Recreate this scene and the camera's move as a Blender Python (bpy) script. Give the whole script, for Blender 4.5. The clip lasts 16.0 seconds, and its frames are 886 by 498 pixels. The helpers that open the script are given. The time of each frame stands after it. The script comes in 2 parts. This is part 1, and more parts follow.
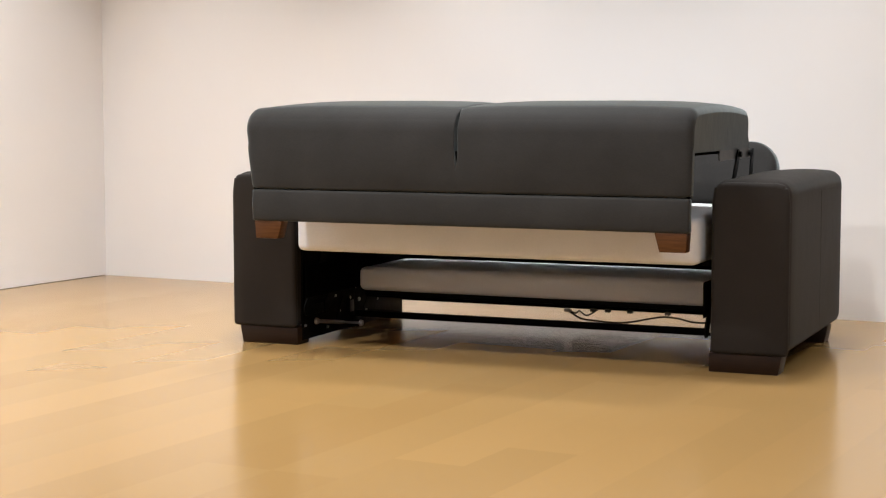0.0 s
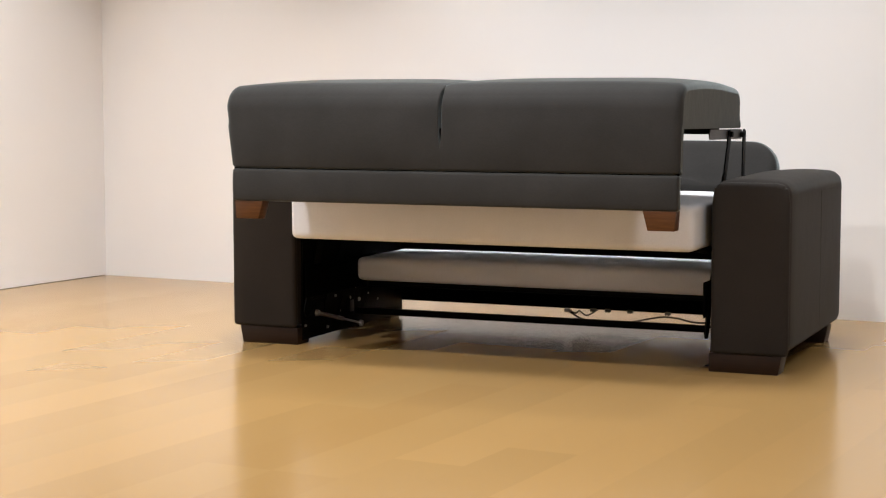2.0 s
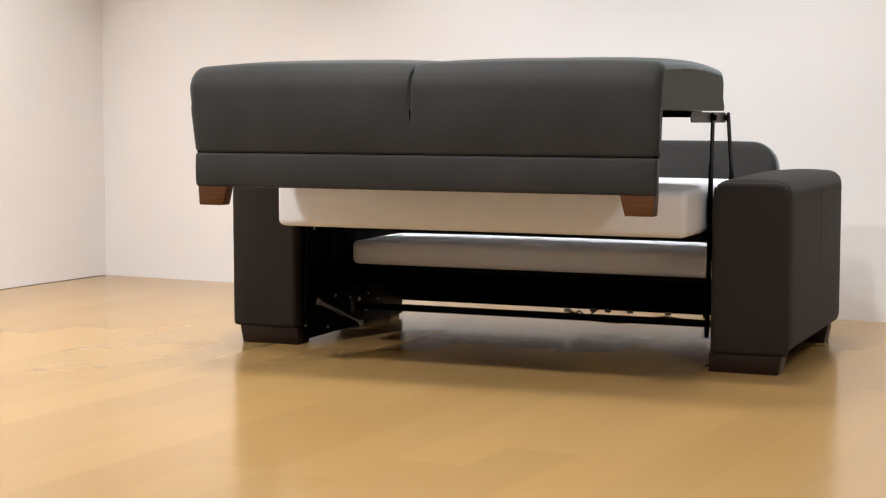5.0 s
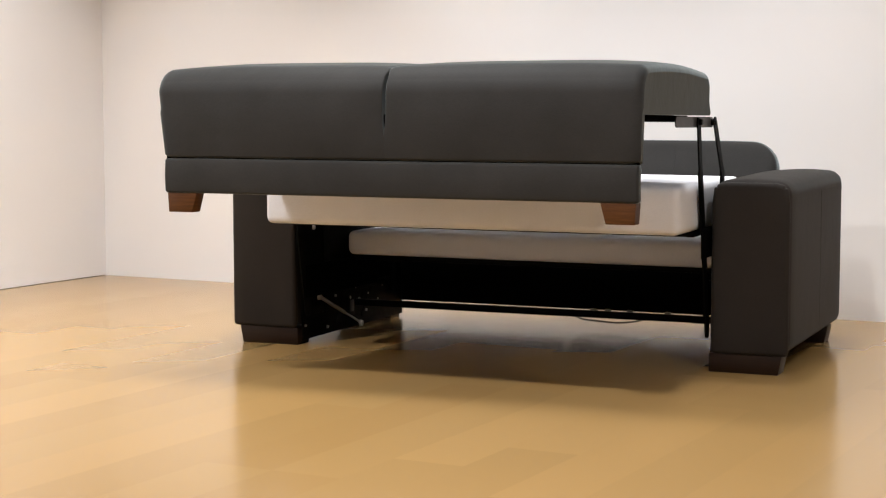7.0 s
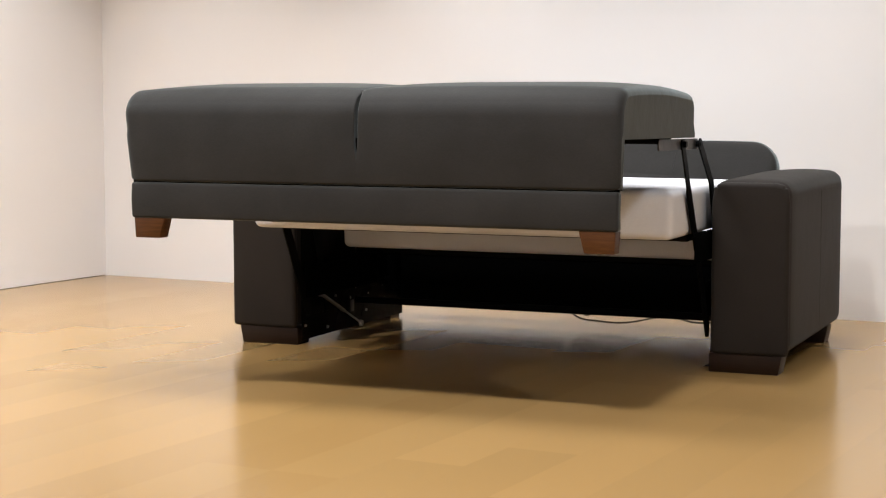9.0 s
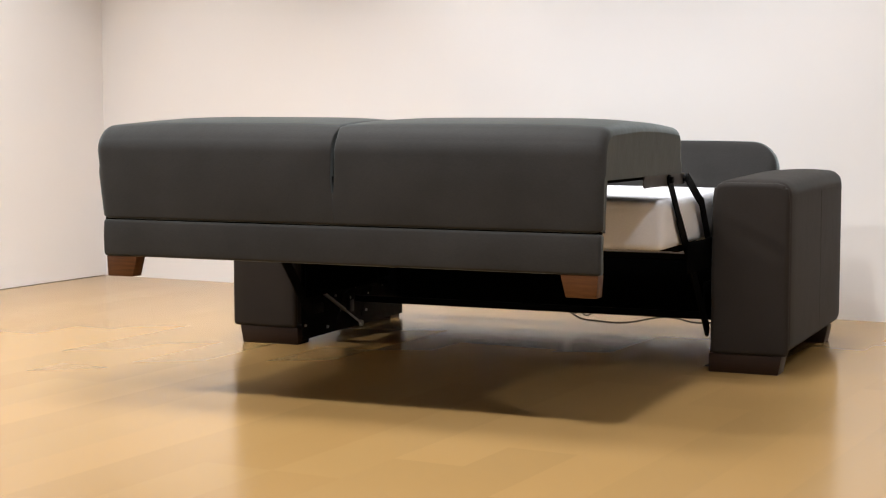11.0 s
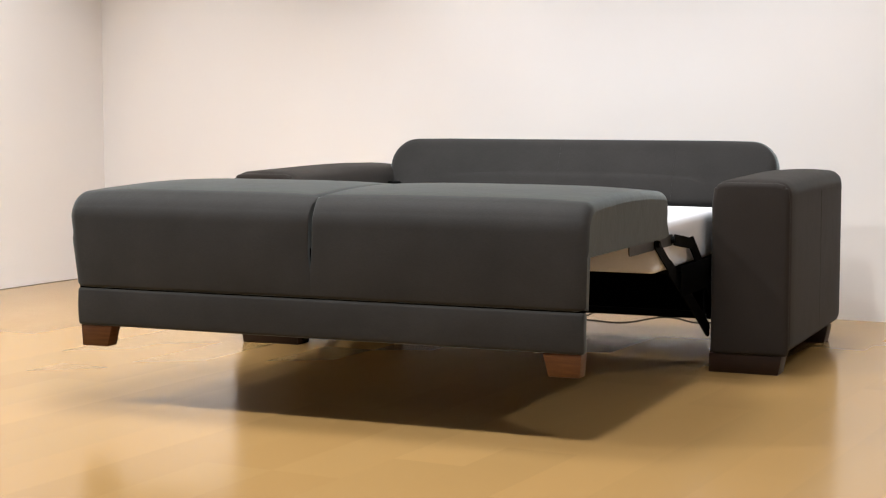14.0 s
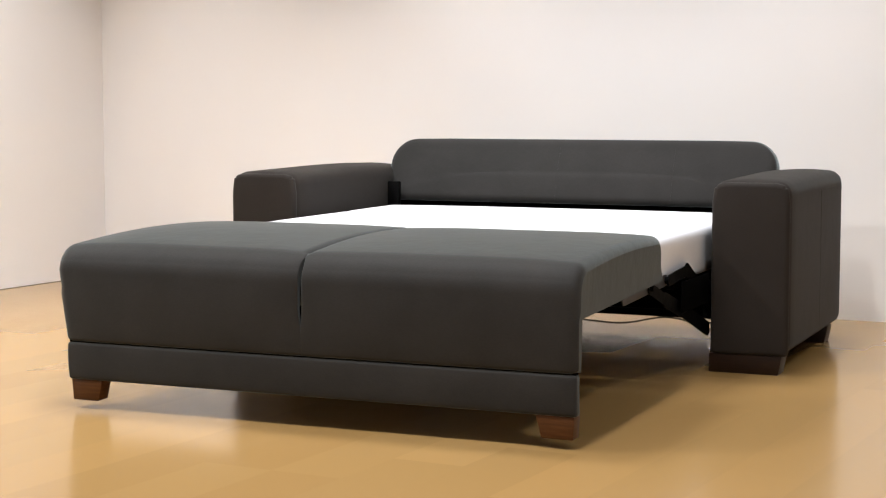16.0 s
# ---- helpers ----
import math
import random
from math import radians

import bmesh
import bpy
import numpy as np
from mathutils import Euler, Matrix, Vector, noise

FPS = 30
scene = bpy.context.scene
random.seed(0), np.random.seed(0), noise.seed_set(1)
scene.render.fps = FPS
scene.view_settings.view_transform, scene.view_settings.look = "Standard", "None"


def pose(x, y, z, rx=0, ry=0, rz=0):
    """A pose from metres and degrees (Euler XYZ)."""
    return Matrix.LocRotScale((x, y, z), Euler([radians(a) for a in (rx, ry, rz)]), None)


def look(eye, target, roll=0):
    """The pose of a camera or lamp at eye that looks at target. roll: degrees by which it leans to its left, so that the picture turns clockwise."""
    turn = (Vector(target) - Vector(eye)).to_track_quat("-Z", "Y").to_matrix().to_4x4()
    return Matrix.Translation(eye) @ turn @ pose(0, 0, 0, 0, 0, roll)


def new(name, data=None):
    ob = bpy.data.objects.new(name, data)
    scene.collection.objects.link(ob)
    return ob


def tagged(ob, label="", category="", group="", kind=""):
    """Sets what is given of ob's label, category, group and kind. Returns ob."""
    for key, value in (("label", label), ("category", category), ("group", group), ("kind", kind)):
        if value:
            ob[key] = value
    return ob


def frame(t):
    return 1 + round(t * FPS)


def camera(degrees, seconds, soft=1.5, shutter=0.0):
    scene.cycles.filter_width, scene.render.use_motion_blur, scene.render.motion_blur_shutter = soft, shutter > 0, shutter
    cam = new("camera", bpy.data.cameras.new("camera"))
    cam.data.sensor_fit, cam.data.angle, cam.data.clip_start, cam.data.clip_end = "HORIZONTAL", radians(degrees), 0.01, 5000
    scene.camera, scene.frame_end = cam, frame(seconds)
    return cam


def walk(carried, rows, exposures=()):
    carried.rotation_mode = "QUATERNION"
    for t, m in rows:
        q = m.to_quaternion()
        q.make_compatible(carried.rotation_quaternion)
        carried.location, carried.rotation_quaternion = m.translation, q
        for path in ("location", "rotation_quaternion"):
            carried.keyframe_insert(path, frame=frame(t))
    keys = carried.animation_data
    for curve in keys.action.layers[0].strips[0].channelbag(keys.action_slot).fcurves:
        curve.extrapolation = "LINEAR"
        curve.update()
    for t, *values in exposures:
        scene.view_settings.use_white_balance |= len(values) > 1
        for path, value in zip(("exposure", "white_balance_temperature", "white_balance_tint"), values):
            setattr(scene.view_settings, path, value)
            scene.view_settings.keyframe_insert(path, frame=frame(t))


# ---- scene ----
# A sofa bed unfolds by motor in a white showroom. x runs along the sofa, y away from its front, z up.
cam = camera(29.73, 16.0, soft=1.2)
EYE = (2.099, -5.271, 0.875)
AIM = (0.1224, -0.6995, 0.4365)
walk(cam, [(0.0, look(EYE, AIM, -0.05)), (16.0, look(EYE, AIM, -0.05))])

# ---------------------------------------------------------------- light
ROOM = pose(-2.827, 1.805, 0, 0, 0, -4.7)      # the corner of the room; its own x along the back wall, -y towards the camera
ROOM_W, ROOM_D, ROOM_H = 7.4, 9.4, 2.8

world = bpy.data.worlds.new("world")
world.use_nodes = True
scene.world = world
world.node_tree.nodes["Background"].inputs[0].default_value = (1.0, 0.95, 0.9, 1)
world.node_tree.nodes["Background"].inputs[1].default_value = 0.05


def unseen_lamp(x, y, power, size, spread=180, colour=(0.962, 0.972, 0.998)):
    data = bpy.data.lights.new("unseen_light", "AREA")
    data.shape, data.size, data.energy, data.color = "DISK", size, power, colour
    data.spread = radians(spread)
    ob = new("unseen_light", data)
    ob.matrix_basis = pose(x, y, 2.76)
    return ob


# three key lamps out of view, placed by the shadow edges on the floor
unseen_lamp(0.8, -2.3, 60, 0.18, 170)
unseen_lamp(2.4, -2.5, 48, 0.18, 170)
unseen_lamp(-1.6, -2.35, 92, 0.18, 170)
# added fill without a seen source: right side, seat and mattress tops
unseen_lamp(3.6, -4.8, 10, 0.8)
unseen_lamp(-0.3, -0.9, 44, 0.7, 140)
# added to wash the front wall, so its bounce brightens the upright fronts
unseen_lamp(0.4, -6.75, 75, 1.0, 100)
# downlights added out of view to brighten the walls and floor behind the sofa
for x, y, power in ((-2.2, 0.7, 14), (-0.7, 0.7, 14), (0.7, 0.65, 13), (2.6, 0.5, 11), (-2.2, -0.9, 18)):
    unseen_lamp(x, y, power, 0.25, 86)
scene.view_settings.exposure = -0.12


# ---------------------------------------------------------------- materials
def material(name, colour, rough=0.5, metal=0.0, sheen=0.0, spec=0.5):
    m = bpy.data.materials.new(name)
    m.use_nodes = True
    b = m.node_tree.nodes["Principled BSDF"]
    b.inputs["Base Color"].default_value = (*colour, 1)
    b.inputs["Roughness"].default_value = rough
    b.inputs["Metallic"].default_value = metal
    b.inputs["Sheen Weight"].default_value = sheen
    b.inputs["Specular IOR Level"].default_value = spec
    return m, m.node_tree, b


def node(tree, kind, **values):
    n = tree.nodes.new(kind)
    for key, value in values.items():
        if key in n.inputs:
            n.inputs[key].default_value = value
    return n


def coords(tree, scale=(1, 1, 1), space="Object"):
    c = tree.nodes.new("ShaderNodeTexCoord")
    mp = tree.nodes.new("ShaderNodeMapping")
    mp.inputs["Scale"].default_value = scale
    tree.links.new(c.outputs[space], mp.inputs["Vector"])
    return mp.outputs["Vector"]


def noise_tex(tree, vec, scale, detail=4.0, rough=0.55):
    n = node(tree, "ShaderNodeTexNoise", Scale=scale, Detail=detail, Roughness=rough)
    tree.links.new(vec, n.inputs["Vector"])
    return n.outputs["Fac"]


def ramp(tree, fac, stops):
    r = tree.nodes.new("ShaderNodeValToRGB")
    els = r.color_ramp.elements
    while len(els) < len(stops):
        els.new(0.5)
    for e, (p, c) in zip(els, stops):
        e.position, e.color = p, (*c, 1)
    tree.links.new(fac, r.inputs["Fac"])
    return r.outputs["Color"]


def to_range(tree, fac, lo, hi):
    r = tree.nodes.new("ShaderNodeMapRange")
    r.inputs["To Min"].default_value, r.inputs["To Max"].default_value = lo, hi
    tree.links.new(fac, r.inputs["Value"])
    return r.outputs["Result"]


def bump(tree, shader, height, strength, distance):
    b = node(tree, "ShaderNodeBump", Strength=strength, Distance=distance)
    tree.links.new(height, b.inputs["Height"])
    tree.links.new(b.outputs["Normal"], shader.inputs["Normal"])


def mix(tree, a, b, fac, mode="MULTIPLY"):
    m = tree.nodes.new("ShaderNodeMix")
    m.data_type, m.blend_type = "RGBA", mode
    m.inputs["Factor"].default_value = fac
    tree.links.new(a, m.inputs["A"])
    tree.links.new(b, m.inputs["B"])
    return m.outputs["Result"]


SHEEN_TINT = (0.82, 0.95, 0.97, 1)


def cloth(name, dark, light, rough, weave, sheen, depth, spec=0.5, pale=0.78):
    m, t, b = material(name, dark, rough, 0, sheen, spec)
    b.inputs["Sheen Roughness"].default_value = 0.38
    b.inputs["Sheen Tint"].default_value = SHEEN_TINT
    v = coords(t)
    big = noise_tex(t, v, 5.0, 3)
    fine = noise_tex(t, coords(t, (0.5, 0.5, 1)), weave, 2)
    col = ramp(t, big, [(0.3, dark), (0.7, light)])
    grain = ramp(t, fine, [(0.3, (pale, pale, pale)), (0.7, (1.0, 1.0, 1.0))])
    t.links.new(mix(t, col, grain, 0.8), b.inputs["Base Color"])
    t.links.new(to_range(t, big, rough - 0.06, rough + 0.08), b.inputs["Roughness"])
    soft = noise_tex(t, v, 14.0, 3)
    h = t.nodes.new("ShaderNodeMath")
    h.operation = "MULTIPLY_ADD"
    h.inputs[1].default_value = 6.0
    t.links.new(soft, h.inputs[0])
    t.links.new(fine, h.inputs[2])
    bump(t, b, h.outputs[0], depth, 0.0012)
    return m


FABRIC = cloth("charcoal_upholstery", (0.0178, 0.0136, 0.0107), (0.0235, 0.0184, 0.0148), 0.70, 300, 0.05, 0.14, 0.15)
SEAT_FABRIC = cloth("slate_upholstery", (0.0160, 0.0142, 0.0125), (0.0245, 0.0224, 0.0203), 0.70, 300, 0.41, 0.20, 0.17)
TICKING = cloth("white_ticking", (0.70, 0.70, 0.73), (0.75, 0.75, 0.785), 0.85, 420, 0.1, 0.12, 0.3, 0.92)
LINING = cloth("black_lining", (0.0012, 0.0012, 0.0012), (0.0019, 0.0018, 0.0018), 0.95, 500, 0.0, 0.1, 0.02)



def stained(name, stops):
    m, t, b = material(name, stops[1], 0.42, 0.0, 0.0, 0.25)
    g = noise_tex(t, coords(t, (3, 3, 40)), 4.0, 6, 0.6)
    t.links.new(ramp(t, g, list(zip((0.3, 0.55, 0.75), stops))), b.inputs["Base Color"])
    bump(t, b, g, 0.15, 0.001)
    return m


WALNUT = stained("walnut_stain", ((0.048, 0.016, 0.004), (0.070, 0.025, 0.0062), (0.092, 0.035, 0.009)))
WENGE = stained("dark_walnut_stain", ((0.009, 0.0030, 0.0010), (0.013, 0.0045, 0.0014), (0.018, 0.0064, 0.002)))

STEEL, t, b = material("black_steel", (0.0014, 0.0013, 0.0013), 0.5, 0.0, 0.0, 0.05)
g = noise_tex(t, coords(t), 35, 4)
t.links.new(to_range(t, g, 0.42, 0.62), b.inputs["Roughness"])
ZINC, t, b = material("zinc_steel", (0.42, 0.41, 0.40), 0.38, 0.9)
g = noise_tex(t, coords(t), 60, 4)
t.links.new(to_range(t, g, 0.28, 0.5), b.inputs["Roughness"])
GREY_STEEL, t, b = material("dark_grey_steel", (0.045, 0.043, 0.041), 0.45, 0.3)
g = noise_tex(t, coords(t), 40, 4)
t.links.new(to_range(t, g, 0.38, 0.55), b.inputs["Roughness"])
RUBBER, t, b = material("black_rubber", (0.012, 0.012, 0.012), 0.5)
g = noise_tex(t, coords(t), 90, 2)
t.links.new(to_range(t, g, 0.42, 0.58), b.inputs["Roughness"])
PLUG, t, b = material("grey_plastic", (0.5, 0.48, 0.45), 0.45)
g = noise_tex(t, coords(t), 90, 2)
t.links.new(to_range(t, g, 0.4, 0.55), b.inputs["Roughness"])

PAINT, t, b = material("white_wall_paint", (0.80, 0.775, 0.75), 0.75, 0, 0, 0.3)
v = coords(t)
big = noise_tex(t, v, 0.7, 3)
t.links.new(ramp(t, big, [(0.3, (0.825, 0.800, 0.784)), (0.7, (0.855, 0.832, 0.816))]), b.inputs["Base Color"])
bump(t, b, noise_tex(t, v, 160, 3), 0.12, 0.001)

# grey chosen to cut light bounced into the shade under the sofa
BOUNCE_CUT_GREY, t, b = material("bounce_cut_grey", (0.155, 0.147, 0.14), 0.8, 0, 0, 0.3)
v = coords(t)
t.links.new(ramp(t, noise_tex(t, v, 0.7, 3), [(0.3, (0.145, 0.137, 0.13)), (0.7, (0.165, 0.157, 0.15))]), b.inputs["Base Color"])
bump(t, b, noise_tex(t, v, 160, 3), 0.12, 0.001)

LAMINATE, t, b = material("light_oak_laminate", (0.5, 0.33, 0.16), 0.2, 0.0, 0.0, 0.42)
info = t.nodes.new("ShaderNodeObjectInfo")
tone = ramp(t, info.outputs["Random"], [(0.0, (0.338, 0.199, 0.071)), (0.35, (0.352, 0.213, 0.079)), (0.7, (0.362, 0.2145, 0.0775)), (1.0, (0.374, 0.2245, 0.083))])
t.links.new(tone, b.inputs["Base Color"])
t.links.new(to_range(t, info.outputs["Random"], 0.18, 0.205), b.inputs["Roughness"])


# ---------------------------------------------------------------- mesh helpers
def mesh_of(name, bm, mat, smooth=True):
    bmesh.ops.recalc_face_normals(bm, faces=bm.faces)
    me = bpy.data.meshes.new(name)
    bm.to_mesh(me)
    bm.free()
    me.materials.append(mat)
    if smooth:
        me.shade_smooth()
        me.set_sharp_from_angle(angle=radians(40))
    return me


def part(name, bm, mat, parent, label="", at=None):
    ob = new(name, mesh_of(name, bm, mat))
    ob.parent = parent
    if at is not None:
        ob.matrix_basis = at
    if label:
        tagged(ob, label)
    return ob


def thing(name, bm, mat, label, category, group="", kind="", at=None):
    ob = new(name, mesh_of(name, bm, mat))
    if at is not None:
        ob.matrix_basis = at
    return tagged(ob, label, category, group, kind)


def ticks(lo, hi, r, n, m=4):
    """Steps along an axis, dense within r of both ends."""
    edge = [r * (1 - math.cos(math.pi / 2 * i / m)) for i in range(m)]
    inner = [lo + r + (hi - lo - 2 * r) * i / n for i in range(n + 1)]
    return [lo + e for e in edge] + inner + [hi - e for e in reversed(edge)]


def soft_box(x0, x1, y0, y1, z0, z1, r, n=(6, 6, 6), shape=None, bm=None):
    """A padded box with rounded edges; shape moves its points."""
    bm = bm or bmesh.new()
    lo, hi = Vector((x0, y0, z0)), Vector((x1, y1, z1))
    r = min(r, *[(hi[i] - lo[i]) * 0.499 for i in range(3)])
    ax = [ticks(lo[i], hi[i], r, n[i]) for i in range(3)]
    found = {}

    def vert(i, j, k):
        key = (i, j, k)
        if key not in found:
            p = Vector((ax[0][i], ax[1][j], ax[2][k]))
            q = Vector([min(max(p[a], lo[a] + r), hi[a] - r) for a in range(3)])
            d = p - q
            if d.length > 1e-9:
                p = q + d.normalized() * r
            found[key] = bm.verts.new(shape(p) if shape else p)
        return found[key]

    size = [len(a) - 1 for a in ax]
    for a in range(3):
        u, w = (a + 1) % 3, (a + 2) % 3
        for end in (0, size[a]):
            for i in range(size[u]):
                for j in range(size[w]):
                    quad = []
                    for di, dj in ((0, 0), (1, 0), (1, 1), (0, 1)):
                        key = [0, 0, 0]
                        key[a], key[u], key[w] = end, i + di, j + dj
                        quad.append(vert(*key))
                    bm.faces.new(quad if end else quad[::-1])
    return bm


def block(x0, x1, y0, y1, z0, z1, bevel=0.0, taper=None, bm=None):
    """A sharp block with small bevels; taper moves its bottom corners."""
    bm = bm or bmesh.new()
    c = [bm.verts.new((x, y, z)) for z in (z0, z1) for y in (y0, y1) for x in (x0, x1)]
    if taper:
        for vtx in c[:4]:
            vtx.co = taper(vtx.co)
    fs = [bm.faces.new([c[i] for i in f]) for f in ((0, 2, 3, 1), (4, 5, 7, 6), (0, 1, 5, 4), (2, 6, 7, 3), (0, 4, 6, 2), (1, 3, 7, 5))]
    if bevel:
        bmesh.ops.bevel(bm, geom=list({e for f in fs for e in f.edges}), offset=bevel, segments=2, affect="EDGES", profile=0.5)
    return bm


def bar(points, width, x0, x1, bm=None, bevel=0.0015):
    """A flat bar in the plane of y and z along the points, between x0 and x1, with round ends."""
    bm = bm or bmesh.new()
    pts = [Vector((0, y, z)) for y, z in points]
    left, right = [], []
    for i, p in enumerate(pts):
        a = (p - pts[i - 1]).normalized() if i else None
        c = (pts[i + 1] - p).normalized() if i < len(pts) - 1 else None
        d = ((a or c) + (c or a)).normalized()
        nrm = Vector((0, -d.z, d.y))
        k = width / 2 / max(0.5, d.dot(c or a))
        left.append(p + nrm * k)
        right.append(p - nrm * k)

    def cap(p, d):
        nrm = Vector((0, -d.z, d.y))
        return [p + (nrm * math.cos(t) + d * math.sin(t)) * width / 2 for t in (0.5, 1.05, 1.57, 2.09, 2.64)]

    ring = left + cap(pts[-1], (pts[-1] - pts[-2]).normalized()) + right[::-1] + cap(pts[0], (pts[0] - pts[1]).normalized())
    lo = [bm.verts.new((x0, p.y, p.z)) for p in ring]
    hi = [bm.verts.new((x1, p.y, p.z)) for p in ring]
    fs = [bm.faces.new(lo[::-1]), bm.faces.new(hi)]
    n = len(ring)
    for i in range(n):
        fs.append(bm.faces.new((lo[i], lo[(i + 1) % n], hi[(i + 1) % n], hi[i])))
    return bm


def disc(x0, x1, y, z, r, bm=None, sides=14):
    """A short round pin along x."""
    bm = bm or bmesh.new()
    m = Matrix.Translation(((x0 + x1) / 2, y, z)) @ pose(0, 0, 0, 0, 90, 0)
    bmesh.ops.create_cone(bm, cap_ends=True, segments=sides, radius1=r, radius2=r * 0.86, depth=abs(x1 - x0), matrix=m)
    return bm


def tube(points, r, bm=None, sides=8):
    """A round cord through the points."""
    bm = bm or bmesh.new()
    pts = [Vector(p) for p in points]
    fine = []
    for i in range(len(pts) - 1):
        a, b_, c, d = pts[max(i - 1, 0)], pts[i], pts[i + 1], pts[min(i + 2, len(pts) - 1)]
        for s in range(6):
            u = s / 6
            fine.append(0.5 * (2 * b_ + (c - a) * u + (2 * a - 5 * b_ + 4 * c - d) * u * u + (3 * b_ - a - 3 * c + d) * u ** 3))
    fine.append(pts[-1])
    rings = []
    for i, p in enumerate(fine):
        d = (fine[min(i + 1, len(fine) - 1)] - fine[max(i - 1, 0)]).normalized()
        s = d.cross(Vector((0.1, 0.2, 1))).normalized()
        w = d.cross(s)
        rings.append([bm.verts.new(p + (s * math.cos(k * math.tau / sides) + w * math.sin(k * math.tau / sides)) * r) for k in range(sides)])
    for p, q in zip(rings, rings[1:]):
        for k in range(sides):
            bm.faces.new((p[k], p[(k + 1) % sides], q[(k + 1) % sides], q[k]))
    bm.faces.new(rings[0][::-1])
    bm.faces.new(rings[-1])
    return bm


# ---------------------------------------------------------------- the room
def slab(name, x0, x1, y0, y1, z0, z1, mat, label, category):
    ob = thing(name, block(x0, x1, y0, y1, z0, z1), mat, label, category, kind="structure", at=ROOM)
    return ob


def build_room():
    slab("wall_back", -0.2, ROOM_W + 0.2, 0, 0.15, -0.05, ROOM_H, PAINT, "plain white painted back wall meeting the oak floor", "wall")
    slab("wall_left", -0.15, 0, -ROOM_D, 0, 0.0025, ROOM_H, PAINT, "unseen side wall, white to bounce light back with a shadow joint", "wall")
    # right and front walls are unseen, white so they reflect fill light
    slab("wall_right", ROOM_W, ROOM_W + 0.15, -ROOM_D, 0, -0.05, ROOM_H, PAINT, "unseen side wall, white to bounce light back", "wall")
    slab("wall_front", -0.2, ROOM_W + 0.2, -ROOM_D - 0.15, -ROOM_D, -0.05, ROOM_H, PAINT, "unseen wall closing the showroom, white to bounce light onto the fronts", "wall")
    # ceiling is out of view, its dark grey added to lower the ambient light
    slab("ceiling", -0.2, ROOM_W + 0.2, -ROOM_D - 0.15, 0.15, ROOM_H, ROOM_H + 0.1, BOUNCE_CUT_GREY, "unseen ceiling, dark grey to cut bounced light", "ceiling")


# ---------------------------------------------------------------- the sofa bed
HALF, ARM_W, ARM_H, DEPTH = 1.015, 0.254, 0.618, 0.955
INNER = HALF - ARM_W


def build_arm(sofa, side):
    """Side -1 or 1. A padded arm: a front pad, and the long body behind it."""
    x0, x1 = sorted((side * INNER, side * HALF))
    if side < 0:
        x0 -= 0.006
    mid = (x0 + x1) / 2

    def crown(p):
        k = max(0.0, (p.z - 0.5) / 0.115)
        u = (p.x - mid) / (ARM_W / 2)
        w = min(1.0, max(0.0, (p.y - 0.02) / 0.5)) * min(1.0, max(0.0, (DEPTH - p.y) / 0.25))
        p.z += k * (0.009 * (1 - u * u) + 0.006 * w)
        return p

    body = part("arm", soft_box(x0, x1, 0.004, DEPTH, 0.061, ARM_H, 0.042, (6, 14, 8), crown), FABRIC, sofa)
    part("front_pad", soft_box(x0 + 0.0006, x1 - 0.0006, 0.0, 0.032, 0.061, ARM_H - 0.0004, 0.016, (8, 1, 10), lambda p: round_top(p, x0, x1)), FABRIC, body)
    out = side * (HALF - 0.0002)
    part("seam", tube([(out, 0.53, 0.10), (out, 0.53, 0.25), (out, 0.53, 0.42), (out, 0.53, ARM_H - 0.045)], 0.0008, sides=6), FABRIC, body)
    part("seam", tube([(out, y, ARM_H - 0.046) for y in (0.05, 0.3, 0.6, DEPTH - 0.05)], 0.0008, sides=6), FABRIC, body)
    return body


def round_top(p, x0, x1, r=0.042):
    """Rounds the two upper corners of a front pad, with r."""
    for edge, sign in ((x0 + r, -1), (x1 - r, 1)):
        dx, dz = (p.x - edge) * sign, p.z - (ARM_H - r)
        if dx > 0 and dz > 0:
            reach = max(dx, dz)
            length = math.hypot(dx, dz)
            p = Vector((edge + sign * dx * reach / length, p.y, ARM_H - r + dz * reach / length))
    return p


def wooden_foot(sofa, x0, x1, y0, y1, top, slope):
    """A walnut block foot; slope moves the bottom of its outer side inwards."""
    def taper(c):
        if slope > 0 and c.x > (x0 + x1) / 2:
            c.x -= slope
        if slope < 0 and c.x < (x0 + x1) / 2:
            c.x -= slope
        return c
    return part("foot", block(x0, x1, y0, y1, 0.0, top, 0.003, taper), WENGE, sofa, "dark walnut tapered block foot")


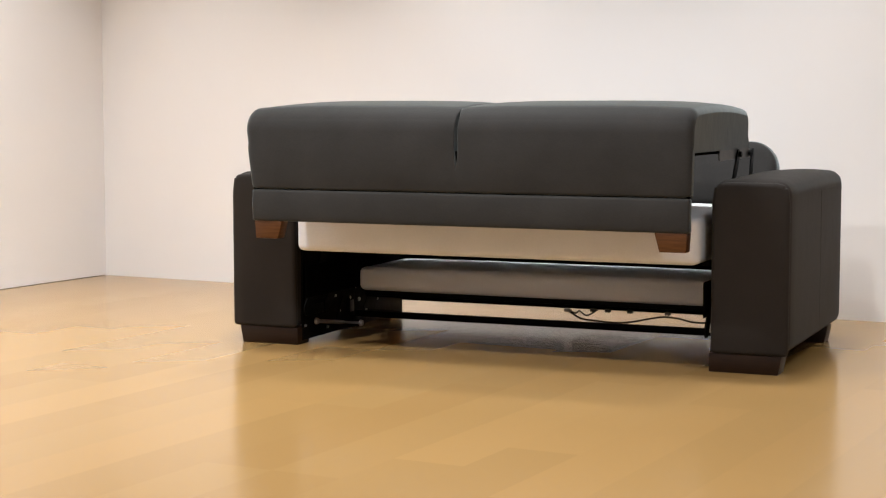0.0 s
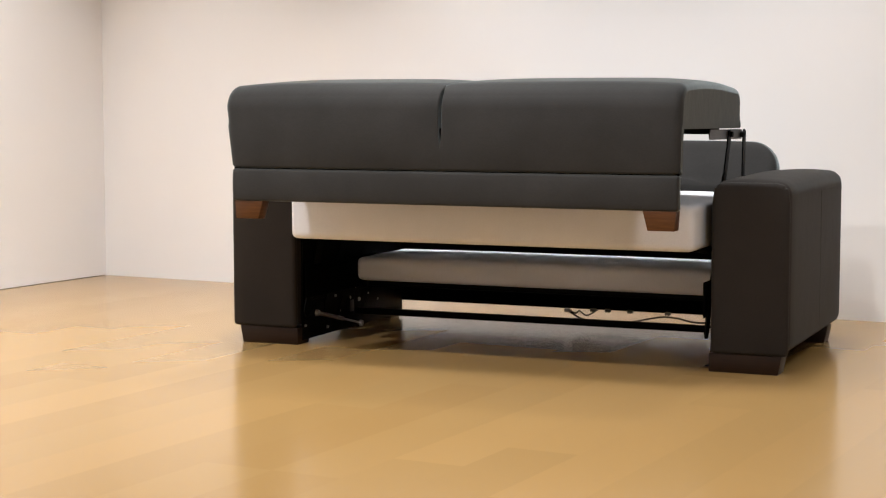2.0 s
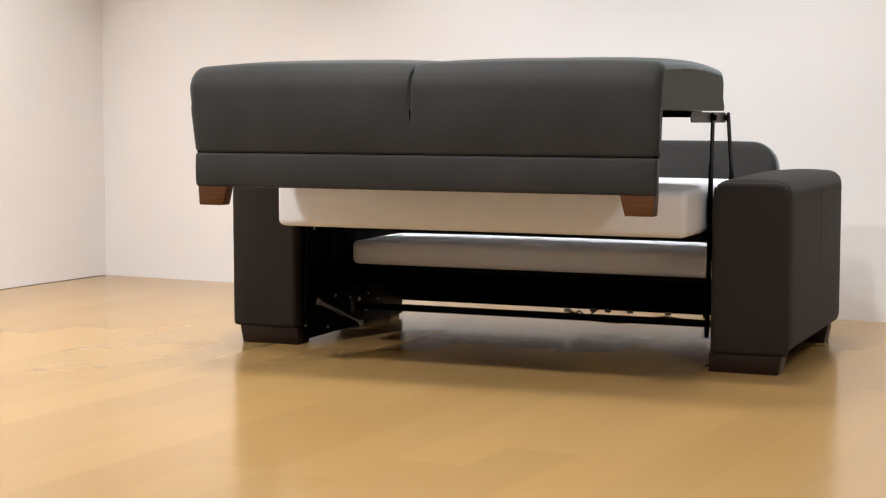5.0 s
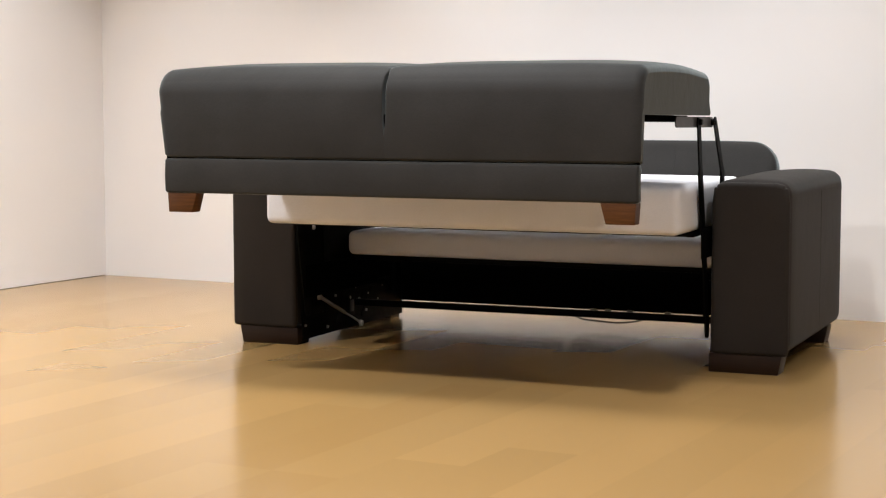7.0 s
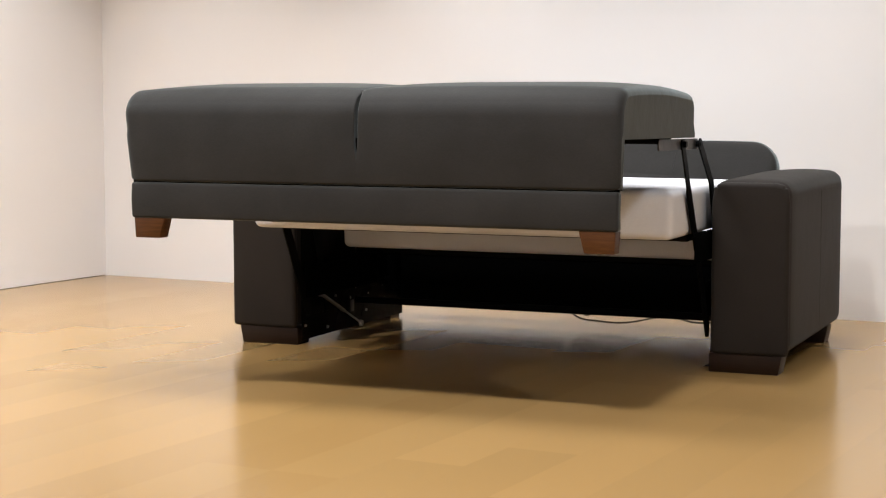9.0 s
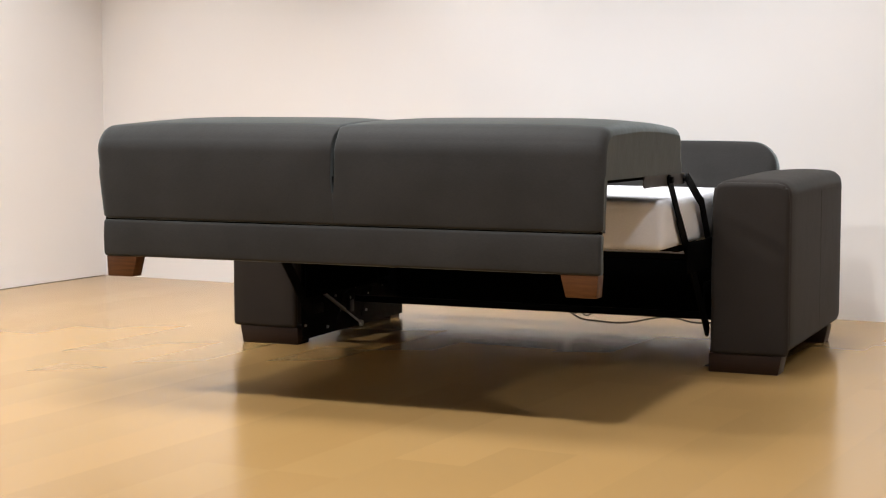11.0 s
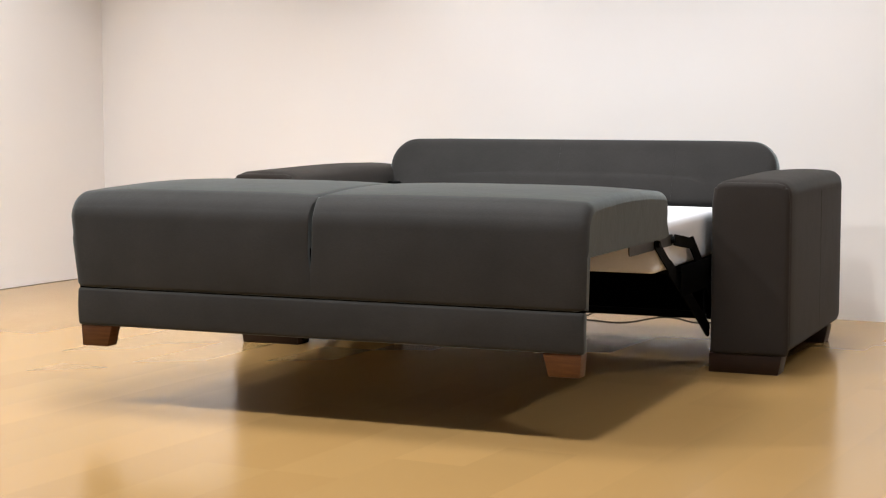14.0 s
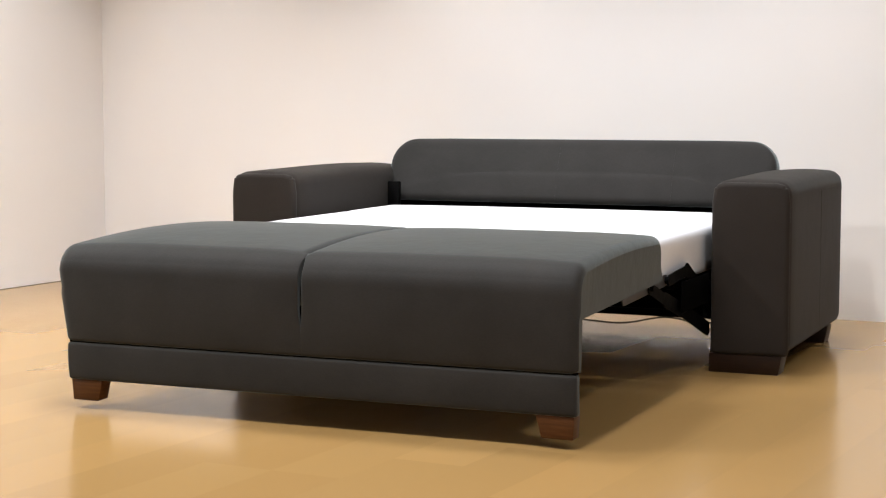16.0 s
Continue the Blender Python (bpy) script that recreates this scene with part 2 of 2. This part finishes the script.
def backrest_mesh():
    """Upright back, leaning a little, with round upper corners and padded faces."""
    top, low, wide, r = 0.727, 0.482, 0.785, 0.105
    ring = [(-0.757, low), (-0.757, 0.53), (-wide, 0.57)]
    ring += [(-wide + r - r * math.cos(a), top - r + r * math.sin(a)) for a in [math.pi / 2 * i / 10 for i in range(11)]]
    ring += [((wide - r) * (i / 10 - 1), top + 0.002) for i in range(2, 11)]
    ring += [(-x, z) for x, z in ring[:-1][::-1]]
    n = len(ring)
    c = Vector((0, (top + low) / 2))
    normals = []
    for i in range(n):
        d = (Vector(ring[(i + 1) % n]) - Vector(ring[i - 1])).normalized()
        normals.append(Vector((d.y, -d.x)))
    edge = 0.034
    front = [(0.0, 0.805 + edge, 1.0)] + [(edge * (1 - math.cos(math.pi / 2 * k / 6)), 0.805 + edge - edge * math.sin(math.pi / 2 * k / 6), 1.0) for k in range(1, 7)]
    front += [(edge, 0.805 - 0.012 * (1 - f * f), f) for f in (0.85, 0.65, 0.45, 0.25, 0.08)]
    rear = [(0.0, 0.945 - edge, 1.0)] + [(edge * (1 - math.cos(math.pi / 2 * k / 4)), 0.945 - edge + edge * math.sin(math.pi / 2 * k / 4), 1.0) for k in range(1, 5)]
    bm = bmesh.new()

    def add(inset, y, f):
        out = []
        for p, q in zip(ring, normals):
            v = Vector(p) + q * inset
            v = Vector((c.x + (v.x - c.x) * (0.5 + 0.5 * f if f < 1 else 1), c.y + (v.y - c.y) * f))
            lean = 0.34 * max(0.0, v.y - low) * (0.945 - y) / 0.14
            out.append(bm.verts.new((v.x, y + lean, v.y)))
        return out

    loops = [add(*r_) for r_ in front[::-1] + rear]
    for p, q in zip(loops, loops[1:]):
        for i in range(n):
            bm.faces.new((p[i], p[(i + 1) % n], q[(i + 1) % n], q[i]))
    bm.faces.new(loops[0])
    bm.faces.new(loops[-1][::-1])
    bmesh.ops.triangulate(bm, faces=[f for f in bm.faces if len(f.verts) > 4])
    return bm


def cushion_mesh(x0, x1, outer):
    """An L-shaped padded seat cushion: flat seat, with a front that hangs down. outer: -1 or 1, the side with the open end."""
    def arc(cy, cz, r, a0, a1, n):
        return [(cy + r * math.cos(radians(a0 + (a1 - a0) * i / n)), cz + r * math.sin(radians(a0 + (a1 - a0) * i / n))) for i in range(n + 1)]
    top, rear, under, low = 0.372, 0.757, 0.247, 0.110
    prof = arc(0.010, low + 0.010, 0.010, 270, 180, 4)
    prof += [(0.0, low + 0.05), (0.0, low + 0.085), (0.0, low + 0.10), (0.0, low + 0.12), (0.0, under), (0.0, low + 0.155)]
    prof += arc(0.066, top - 0.066, 0.066, 180, 152, 4)
    prof += [(0.066 + 0.0655 * math.cos(radians(149)), top - 0.066 + 0.0655 * math.sin(radians(149)))]
    prof += arc(0.066, top - 0.066, 0.066, 146, 90, 7)
    prof += [(0.066 + (rear - 0.13) * i / 9, top) for i in range(1, 9)]
    prof += arc(rear - 0.045, top - 0.045, 0.045, 90, 0, 6)
    prof += [(rear, 0.29)] + arc(rear - 0.01, under + 0.01, 0.01, 0, -90, 2)
    prof += [(0.5, under), (0.25, under), (0.032, under), (0.030, 0.2), (0.030, low)]
    n = len(prof)
    inward = []
    for i in range(n):
        a, c = Vector(prof[i - 1]), Vector(prof[(i + 1) % n])
        d = (c - a).normalized()
        inward.append(Vector((d.y, -d.x)))
    xs = ticks(x0, x1, 0.030, 14, 6)
    mid, half = (x0 + x1) / 2, (x1 - x0) / 2
    bm = bmesh.new()
    rings = []
    for x in xs:
        e = min(x - x0, x1 - x)
        seam = (x > mid) == (outer < 0)
        r = 0.020 if seam else 0.028
        ins = r - math.sqrt(max(0.0, r * r - (r - e) ** 2)) if e < r else 0.0
        ins *= 0.9 if seam else 0.8
        u = (x - mid) / half
        full = 1 - (0.45 if seam else 0.7 if outer > 0 else 1.0) * u ** 4
        ring = []
        for (y, z), nv in zip(prof, inward):
            k = 1.0 if z > 0.26 else ((0.9 if seam else 0.5) if y < 0.02 else 0.0)
            if seam and y < 0.055:
                k *= 0.05 + 0.10 * min(1.0, max(0.0, (z - 0.20) / 0.02))
            q = Vector((y, z)) + nv * ins * k
            if z > 0.30:
                w = (z - 0.30) / 0.072
                q.y += w * (0.022 * full + 0.016) * math.sin(math.pi * min(1, max(0, (y + 0.12) / 0.98)))
            if y < 0.03:
                q.x -= 0.012 * full * math.sin(math.pi * min(1, max(0, (z - low) / 0.27)))
            spread = 0.0
            if seam and y < 0.08 and e < 0.03:
                spread = outer * 0.0060 * min(1.0, max(0.0, (z - 0.19) / 0.03)) * min(1.0, max(0.0, (0.366 - z) / 0.012)) * (1 - e / 0.03) ** 2
            if not seam:
                lift = min(1.0, max(0.0, (z - low) / 0.2))
                spread = (0.005 if outer > 0 else -0.026) * lift * min(1.0, abs(x - mid) / half)
            ring.append(bm.verts.new((x + spread, q.x, q.y)))
        rings.append(ring)
    for p, q in zip(rings, rings[1:]):
        for i in range(n):
            bm.faces.new((p[i], p[(i + 1) % n], q[(i + 1) % n], q[i]))
    i1, i2 = prof.index((0.0, under)), prof.index((0.032, under))
    for ring in (rings[0], rings[-1]):
        bm.faces.new(ring[i1:i2 + 1])
        bm.faces.new(ring[i2:] + ring[:i1 + 1])
    bmesh.ops.inset_individual(bm, faces=[f for f in bm.faces if len(f.verts) > 4], thickness=0.003)
    bmesh.ops.triangulate(bm, faces=[f for f in bm.faces if len(f.verts) > 4])
    return bm


def build_seat(sofa):
    """The seat that swings forward: its board and apron, two cushions, two feet and the steel brackets."""
    # near-black front panel backs the groove above the apron to keep it dark
    bm = block(-0.764, 0.764, 0.007, 0.028, 0.004, 0.246, 0.002)
    block(-0.715, 0.715, 0.028, 0.700, 0.232, 0.246, 0.002, bm=bm)
    # rear flap, added to stop light falling between seat and mattress
    block(-0.700, 0.700, 0.702, 0.840, 0.226, 0.240, 0.002, bm=bm)
    seat = part("seat", bm, LINING, sofa, "lined seat board with a front panel")
    def sag(p):
        p.y -= 0.004 * math.sin(math.pi * min(1, max(0, p.z / 0.11)))
        return p
    part("apron", soft_box(-0.768, 0.768, 0.0, 0.032, 0.0, 0.108, 0.009, (20, 1, 6), sag), SEAT_FABRIC, seat, "charcoal upholstered front apron")
    part("cushion", cushion_mesh(-0.770, -0.0085, -1), SEAT_FABRIC, seat)
    part("cushion", cushion_mesh(-0.0095, 0.770, 1), SEAT_FABRIC, seat)
    for side in (-1, 1):
        def taper(c):
            if c.x * side < 0.71:
                c.x += side * 0.016
            else:
                c.x -= side * 0.004
            return c
        x0, x1 = sorted((side * 0.655, side * 0.760))
        part("foot", block(x0, x1, 0.004, 0.052, -0.060, 0.001, 0.003, taper), WALNUT, seat, "walnut-stained tapered block foot")
        xa, xb = sorted((side * 0.732, side * 0.736))
        br = part("bracket", bar([(0.505, 0.226), (0.925, 0.226)], 0.034, xa, xb), GREY_STEEL, seat, "dark grey steel hinge bracket")
        for y in (0.744, 0.92):
            xc, xd = sorted((side * 0.736, side * 0.752))
            part("pivot_bolt", disc(xc, xd, y, 0.226, 0.011), STEEL, br)
    return seat


def build_link(sofa, side, rear):
    """A swing link, its lower pivot at its own origin and its upper one straight above."""
    if rear:
        x0, x1 = sorted((side * 0.745, side * 0.750))
        pts = [(0, 0), (0.045, 0.28), (0.073, 0.51), (0, 0.70)]
    else:
        x0, x1 = sorted((side * 0.737, side * 0.742))
        pts = [(0, 0), (0.004, 0.30), (-0.002, 0.53), (0, 0.699)]
    bm = bar(pts, 0.034, x0, x1)
    bar(pts[:3], 0.046, x0 - side * 0.001, x1 - side * 0.001, bm=bm)
    return part("swing_link", bm, STEEL, sofa, "black steel swing link")


def build_sofa():
    sofa = tagged(new("sofa_bed"), "charcoal upholstered sofa bed unfolding on walnut block feet", "sofa bed")
    for side in (-1, 1):
        build_arm(sofa, side)
        x0, x1 = sorted((side * (INNER - 0.004), side * (HALF - 0.020)))
        for y0, y1 in ((0.010, 0.10), (0.80, 0.885)):
            wooden_foot(sofa, x0, x1, y0, y1, 0.062, 0.012 * side)
        # the steel side plate of the mechanism, inside the arm
        xa, xb = sorted((side * 0.753, side * 0.7605))
        plate = part("side_plate", block(xa, xb, 0.045, 0.905, 0.014, 0.44, 0.002), STEEL, sofa, "black steel side plate with bolts")
        xc, xd = sorted((side * 0.747, side * 0.753))
        for y, z, r in ((0.06, 0.128, 0.007), (0.06, 0.065, 0.005), (0.234, 0.04, 0.006), (0.30, 0.15, 0.006), (0.561, 0.067, 0.006), (0.50, 0.115, 0.008), (0.054, 0.135, 0.0), (0.13, 0.42, 0.010), (0.24, 0.42, 0.010), (0.42, 0.13, 0.007)):
            if r:
                part("bolt", disc(xc, xd, y, z, r), ZINC, plate)
        xe, xf = sorted((side * 0.7485, side * 0.753))
        part("rib", block(xe, xf, 0.07, 0.20, 0.10, 0.135, 0.002), STEEL, plate)
        part("rib", block(xe, xf, 0.40, 0.46, 0.06, 0.14, 0.002), STEEL, plate)
        part("rail", block(xe, xf, 0.12, 0.78, 0.155, 0.18, 0.002), STEEL, plate)
        xg, xh = sorted((side * 0.7455, side * 0.7485))
        part("brace", bar([(0.30, 0.05), (0.36, 0.14), (0.47, 0.17)], 0.018, xg, xh), STEEL, plate)
        part("brace", bar([(0.52, 0.055), (0.60, 0.15)], 0.016, xg, xh), STEEL, plate)
        part("tab", block(xg, xh, 0.415, 0.445, 0.075, 0.120, 0.001), GREY_STEEL, plate, "dark grey steel tab")
        for y, z in ((0.33, 0.09), (0.46, 0.165), (0.575, 0.13), (0.66, 0.10), (0.70, 0.15)):
            part("bolt", disc(xg, xh, y, z, 0.005), ZINC, plate)
    for side in (-1, 1):
        xa, xb = sorted((side * 0.7305, side * 0.7335))
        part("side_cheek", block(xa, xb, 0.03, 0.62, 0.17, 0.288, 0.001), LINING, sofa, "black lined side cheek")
    back = part("backrest", backrest_mesh(), SEAT_FABRIC, sofa)
    for x in (-0.06, 0.40):
        pts = []
        for z in (0.500, 0.54, 0.60, 0.66, 0.70):
            f = 1 - abs(z - 0.604) / 0.13
            pts.append((x, 0.8035 + 0.34 * (z - 0.482) - 0.010 * max(0.0, f), z))
        part("seam", tube(pts, 0.0005, sides=6), SEAT_FABRIC, back)
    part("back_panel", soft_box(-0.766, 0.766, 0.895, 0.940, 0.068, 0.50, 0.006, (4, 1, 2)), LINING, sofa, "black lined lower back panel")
    part("hinge_plate", block(-0.758, -0.708, 0.776, 0.80, 0.40, 0.56, 0.004), STEEL, sofa, "black steel hinge plate")
    part("hinge_plate", block(0.712, 0.756, 0.782, 0.80, 0.40, 0.55, 0.004), STEEL, sofa, "black steel hinge plate")
    build_cable(sofa)
    return sofa


def build_cable(sofa):
    pts = [(-0.02, 0.84, 0.069), (0.0, 0.84, 0.058), (0.044, 0.84, 0.037), (0.11, 0.845, 0.031), (0.182, 0.84, 0.029), (0.25, 0.84, 0.036),
           (0.316, 0.84, 0.051), (0.37, 0.84, 0.060), (0.427, 0.84, 0.057), (0.48, 0.84, 0.046), (0.536, 0.84, 0.047), (0.62, 0.86, 0.060), (0.74, 0.88, 0.10)]
    cable = part("power_cable", tube(pts, 0.0035), RUBBER, sofa, "thin black hanging power cable")
    part("cable", tube([(-0.03, 0.85, 0.072), (0.015, 0.845, 0.058), (0.03, 0.85, 0.066), (0.06, 0.85, 0.050), (0.10, 0.86, 0.072)], 0.003), RUBBER, cable)
    part("plug", soft_box(-0.030, 0.0, 0.832, 0.850, 0.060, 0.074, 0.004, (1, 1, 1)), PLUG, cable, "pale grey plastic connector")
    for x in (0.06, 0.12, 0.21, 0.36):
        part("clip", soft_box(x, x + 0.022, 0.885, 0.905, 0.060, 0.074, 0.003, (1, 1, 1)), RUBBER, cable)


def mattress_mesh(depth, high, cut=0.0):
    """A padded block of foam in white ticking, its lower front edge at the origin; cut: how far its back slants in at the bottom."""
    def shape(p):
        if p.y > depth * 0.5:
            p.y -= cut * max(0.0, 1 - p.z / high) * (p.y - depth * 0.5) / (depth * 0.5)
        u, w = p.x / 0.727, (p.y - depth / 2) / (depth / 2)
        p.z += max(0.0, (p.z - high * 0.5) / (high * 0.5)) * 0.008 * (1 - u ** 4) * (1 - w ** 4)
        p.y -= 0.006 * (1 - u ** 4) * math.sin(math.pi * min(1, max(0, p.z / high))) * (1 if p.y < depth / 2 else -1)
        return p
    return soft_box(-0.735, 0.727, 0, depth, 0, high, 0.024, (20, 10, 5), shape)


def frame_mesh(depth, y0, high):
    """A low steel bed frame: two rails along, five across."""
    bm = bmesh.new()
    for x in (-0.715, 0.690):
        block(x, x + 0.025, y0, depth, -high, -0.001, 0.002, bm=bm)
    for i in range(5):
        y = y0 + 0.012 + (depth - y0 - 0.054) * i / 4
        block(-0.690, 0.690, y, y + 0.030, -high, -0.002, 0.002, bm=bm)
    return bm


# ---------------------------------------------------------------- build
build_room()
SOFA = build_sofa()
SEAT = build_seat(SOFA)
LINKS = {(side, rear): build_link(SOFA, side, rear) for side in (-1, 1) for rear in (False, True)}
FRONT_MATTRESS = thing("mattress", mattress_mesh(0.82, 0.153, 0.14), TICKING, "white ticking foam mattress rising out of the sofa bed", "mattress", "mattresses of the sofa bed")
BACK_MATTRESS = thing("mattress", mattress_mesh(0.42, 0.090), TICKING, "thinner white foam mattress folded below the other", "mattress", "mattresses of the sofa bed")
FRONT_FRAME = part("bed_frame", frame_mesh(0.46, 0.22, 0.020), STEEL, SOFA, "black steel bed frame")
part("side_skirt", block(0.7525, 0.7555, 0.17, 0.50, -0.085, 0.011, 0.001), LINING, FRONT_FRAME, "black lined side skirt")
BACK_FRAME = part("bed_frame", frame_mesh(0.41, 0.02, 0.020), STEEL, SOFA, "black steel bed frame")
# sheet added below the frame to keep lamp light off the floor
part("light_stop", block(-0.715, 0.715, 0.03, 0.43, -0.025, -0.0215), LINING, BACK_FRAME, "black sheet added under the frame to stop light")
CROSS_BAR = part("cross_bar", block(-0.745, 0.745, 0, 0.022, -0.022, 0.003, 0.003), STEEL, SOFA, "black steel cross bar")


def build_lift(side):
    """A lift rod: a thick cylinder, a thin rod and an eye at both ends, its rear eye at its own origin."""
    x = side * 0.742
    rod = part("lift_rod", tube([(x, -0.36, 0), (x, -0.25, 0), (x, -0.16, 0)], 0.0075), ZINC, SOFA, "bare zinc lift rod")
    part("piston", tube([(x, -0.165, 0), (x, -0.08, 0), (x, -0.006, 0)], 0.0045), ZINC, rod)
    for y in (-0.372, 0.0):
        part("eye", disc(x - 0.005, x + 0.005, y, 0, 0.013), ZINC, rod)
    return rod


LIFT = [build_lift(side) for side in (-1, 1)]


def build_floor():
    """Oak laminate in staggered rows, one plank a piece, on a dark screed."""
    floor = slab("floor", -0.2, ROOM_W + 0.2, -ROOM_D - 0.15, 0.15, -0.10, -0.0085, LINING, "glossy light oak laminate plank floor", "floor")
    wide, long, gap = 0.193, 1.29, 0.00005
    meshes = {}
    rng = random.Random(4)
    x = 0.0
    while x < ROOM_W - 0.01:
        w = min(wide, ROOM_W - x)
        y = -rng.choice((0.3, 0.55, 0.8, 1.05, 1.29))
        top = 0.0
        while top > -ROOM_D + 0.01:
            y = max(y, -ROOM_D)
            key = (round(w, 3), round(top - y, 2))
            if key not in meshes:
                bm = block(gap / 2, w - gap / 2, y - top + gap / 2, -gap / 2, -0.008, 0.0)
                meshes[key] = mesh_of("plank", bm, LAMINATE, smooth=False)
            ob = new("plank", meshes[key])
            ob.parent = floor
            ob.matrix_basis = pose(x, top, 0)
            top = y
            y -= long
        x += wide


build_floor()


def motions():
    # seat: seconds, y, z, tilt
    rows = [(0, -0.289, 0.471, -0.2), (0.5, -0.319, 0.492, -0.4), (1, -0.350, 0.511, -0.5), (1.5, -0.385, 0.530, -0.6), (2, -0.420, 0.547, -0.6), (2.5, -0.456, 0.562, -0.6), (3, -0.493, 0.575, -0.6), (3.5, -0.530, 0.587, -0.6), (4, -0.568, 0.595, -0.6), (4.5, -0.609, 0.602, -0.6), (5, -0.652, 0.606, -0.6), (5.5, -0.696, 0.608, -0.6), (6, -0.741, 0.606, -0.6), (6.5, -0.786, 0.602, -0.6), (7, -0.832, 0.594, -0.7), (7.5, -0.876, 0.583, -0.6), (8, -0.920, 0.569, -0.6), (8.5, -0.965, 0.552, -0.6), (9, -1.018, 0.528, -0.7), (9.5, -1.062, 0.503, -0.7), (10, -1.101, 0.477, -0.7), (10.5, -1.135, 0.451, -0.7), (11, -1.165, 0.425, -0.7), (11.5, -1.192, 0.398, -0.8), (12, -1.214, 0.369, -0.7), (12.5, -1.240, 0.336, -0.7), (13, -1.261, 0.303, -0.7), (13.5, -1.282, 0.271, -0.5), (14, -1.298, 0.236, -0.2), (14.5, -1.315, 0.202, 0.2), (15, -1.327, 0.165, 0.7), (15.5, -1.338, 0.127, 1.2), (16, -1.349, 0.085, 1.9)]
    walk(SEAT, [(t, pose(0, y, z, a)) for t, y, z, a in rows])
    for (side, rear), link in LINKS.items():
        foot = (0.226, 0.131) if rear else (0.054, 0.135)
        head = (0.920, 0.226) if rear else (0.744, 0.226)
        out = []
        for t, y, z, a in rows:
            p = pose(0, y, z, a) @ Vector((0, *head))
            dy, dz = p.y - foot[0], p.z - foot[1]
            turn = pose(0, 0, 0, math.degrees(math.atan2(-dy, dz)))
            out.append((t, Matrix.Translation(p) @ turn @ Matrix.Translation((0, 0, -0.699))))
        walk(link, out)
    # front mattress: seconds, y, z of its lower front edge
    lift = [(0, -0.037, 0.347), (1, -0.058, 0.371), (2, -0.083, 0.394), (3, -0.109, 0.414), (4, -0.141, 0.432), (5, -0.177, 0.446), (6, -0.217, 0.456),
            (7, -0.260, 0.460), (8, -0.300, 0.460), (9, -0.342, 0.452), (10, -0.388, 0.441), (11, -0.431, 0.427), (12, -0.470, 0.408), (13, -0.491, 0.386), (14, -0.497, 0.364), (15, -0.495, 0.340), (16, -0.490, 0.314)]
    walk(FRONT_MATTRESS, [(t, pose(0, y, z)) for t, y, z in lift])
    walk(FRONT_FRAME, [(t, pose(0, y, z)) for t, y, z in lift])
    # back mattress
    fold = [(0, 0.460, 0.154), (1, 0.448, 0.174), (2, 0.440, 0.194), (3, 0.431, 0.216), (4, 0.417, 0.240), (5, 0.400, 0.261), (6, 0.383, 0.281), (7, 0.365, 0.300),
            (8, 0.349, 0.318), (9, 0.328, 0.331), (10, 0.330, 0.341), (11, 0.332, 0.349), (12, 0.334, 0.356), (13, 0.335, 0.363), (14, 0.335, 0.369), (15, 0.335, 0.374), (16, 0.335, 0.378)]
    walk(BACK_MATTRESS, [(t, pose(0, y, z)) for t, y, z in fold])
    walk(BACK_FRAME, [(t, pose(0, y, z)) for t, y, z in fold])
    walk(CROSS_BAR, [(0, pose(0, 0.45, 0.075)), (3.5, pose(0, 0.45, 0.095)), (7, pose(0, 0.45, 0.118)), (9, pose(0, 0.45, 0.128)), (12, pose(0, 0.45, 0.134)), (16, pose(0, 0.45, 0.136))])
    for s, link in zip((-1, 1), LIFT):
        walk(link, [(t, pose(0, 0.501, 0.022, -a)) for t, a in ((0, 8), (3.5, 16), (7, 22), (9, 24), (12.5, 26), (16, 26))])


motions()
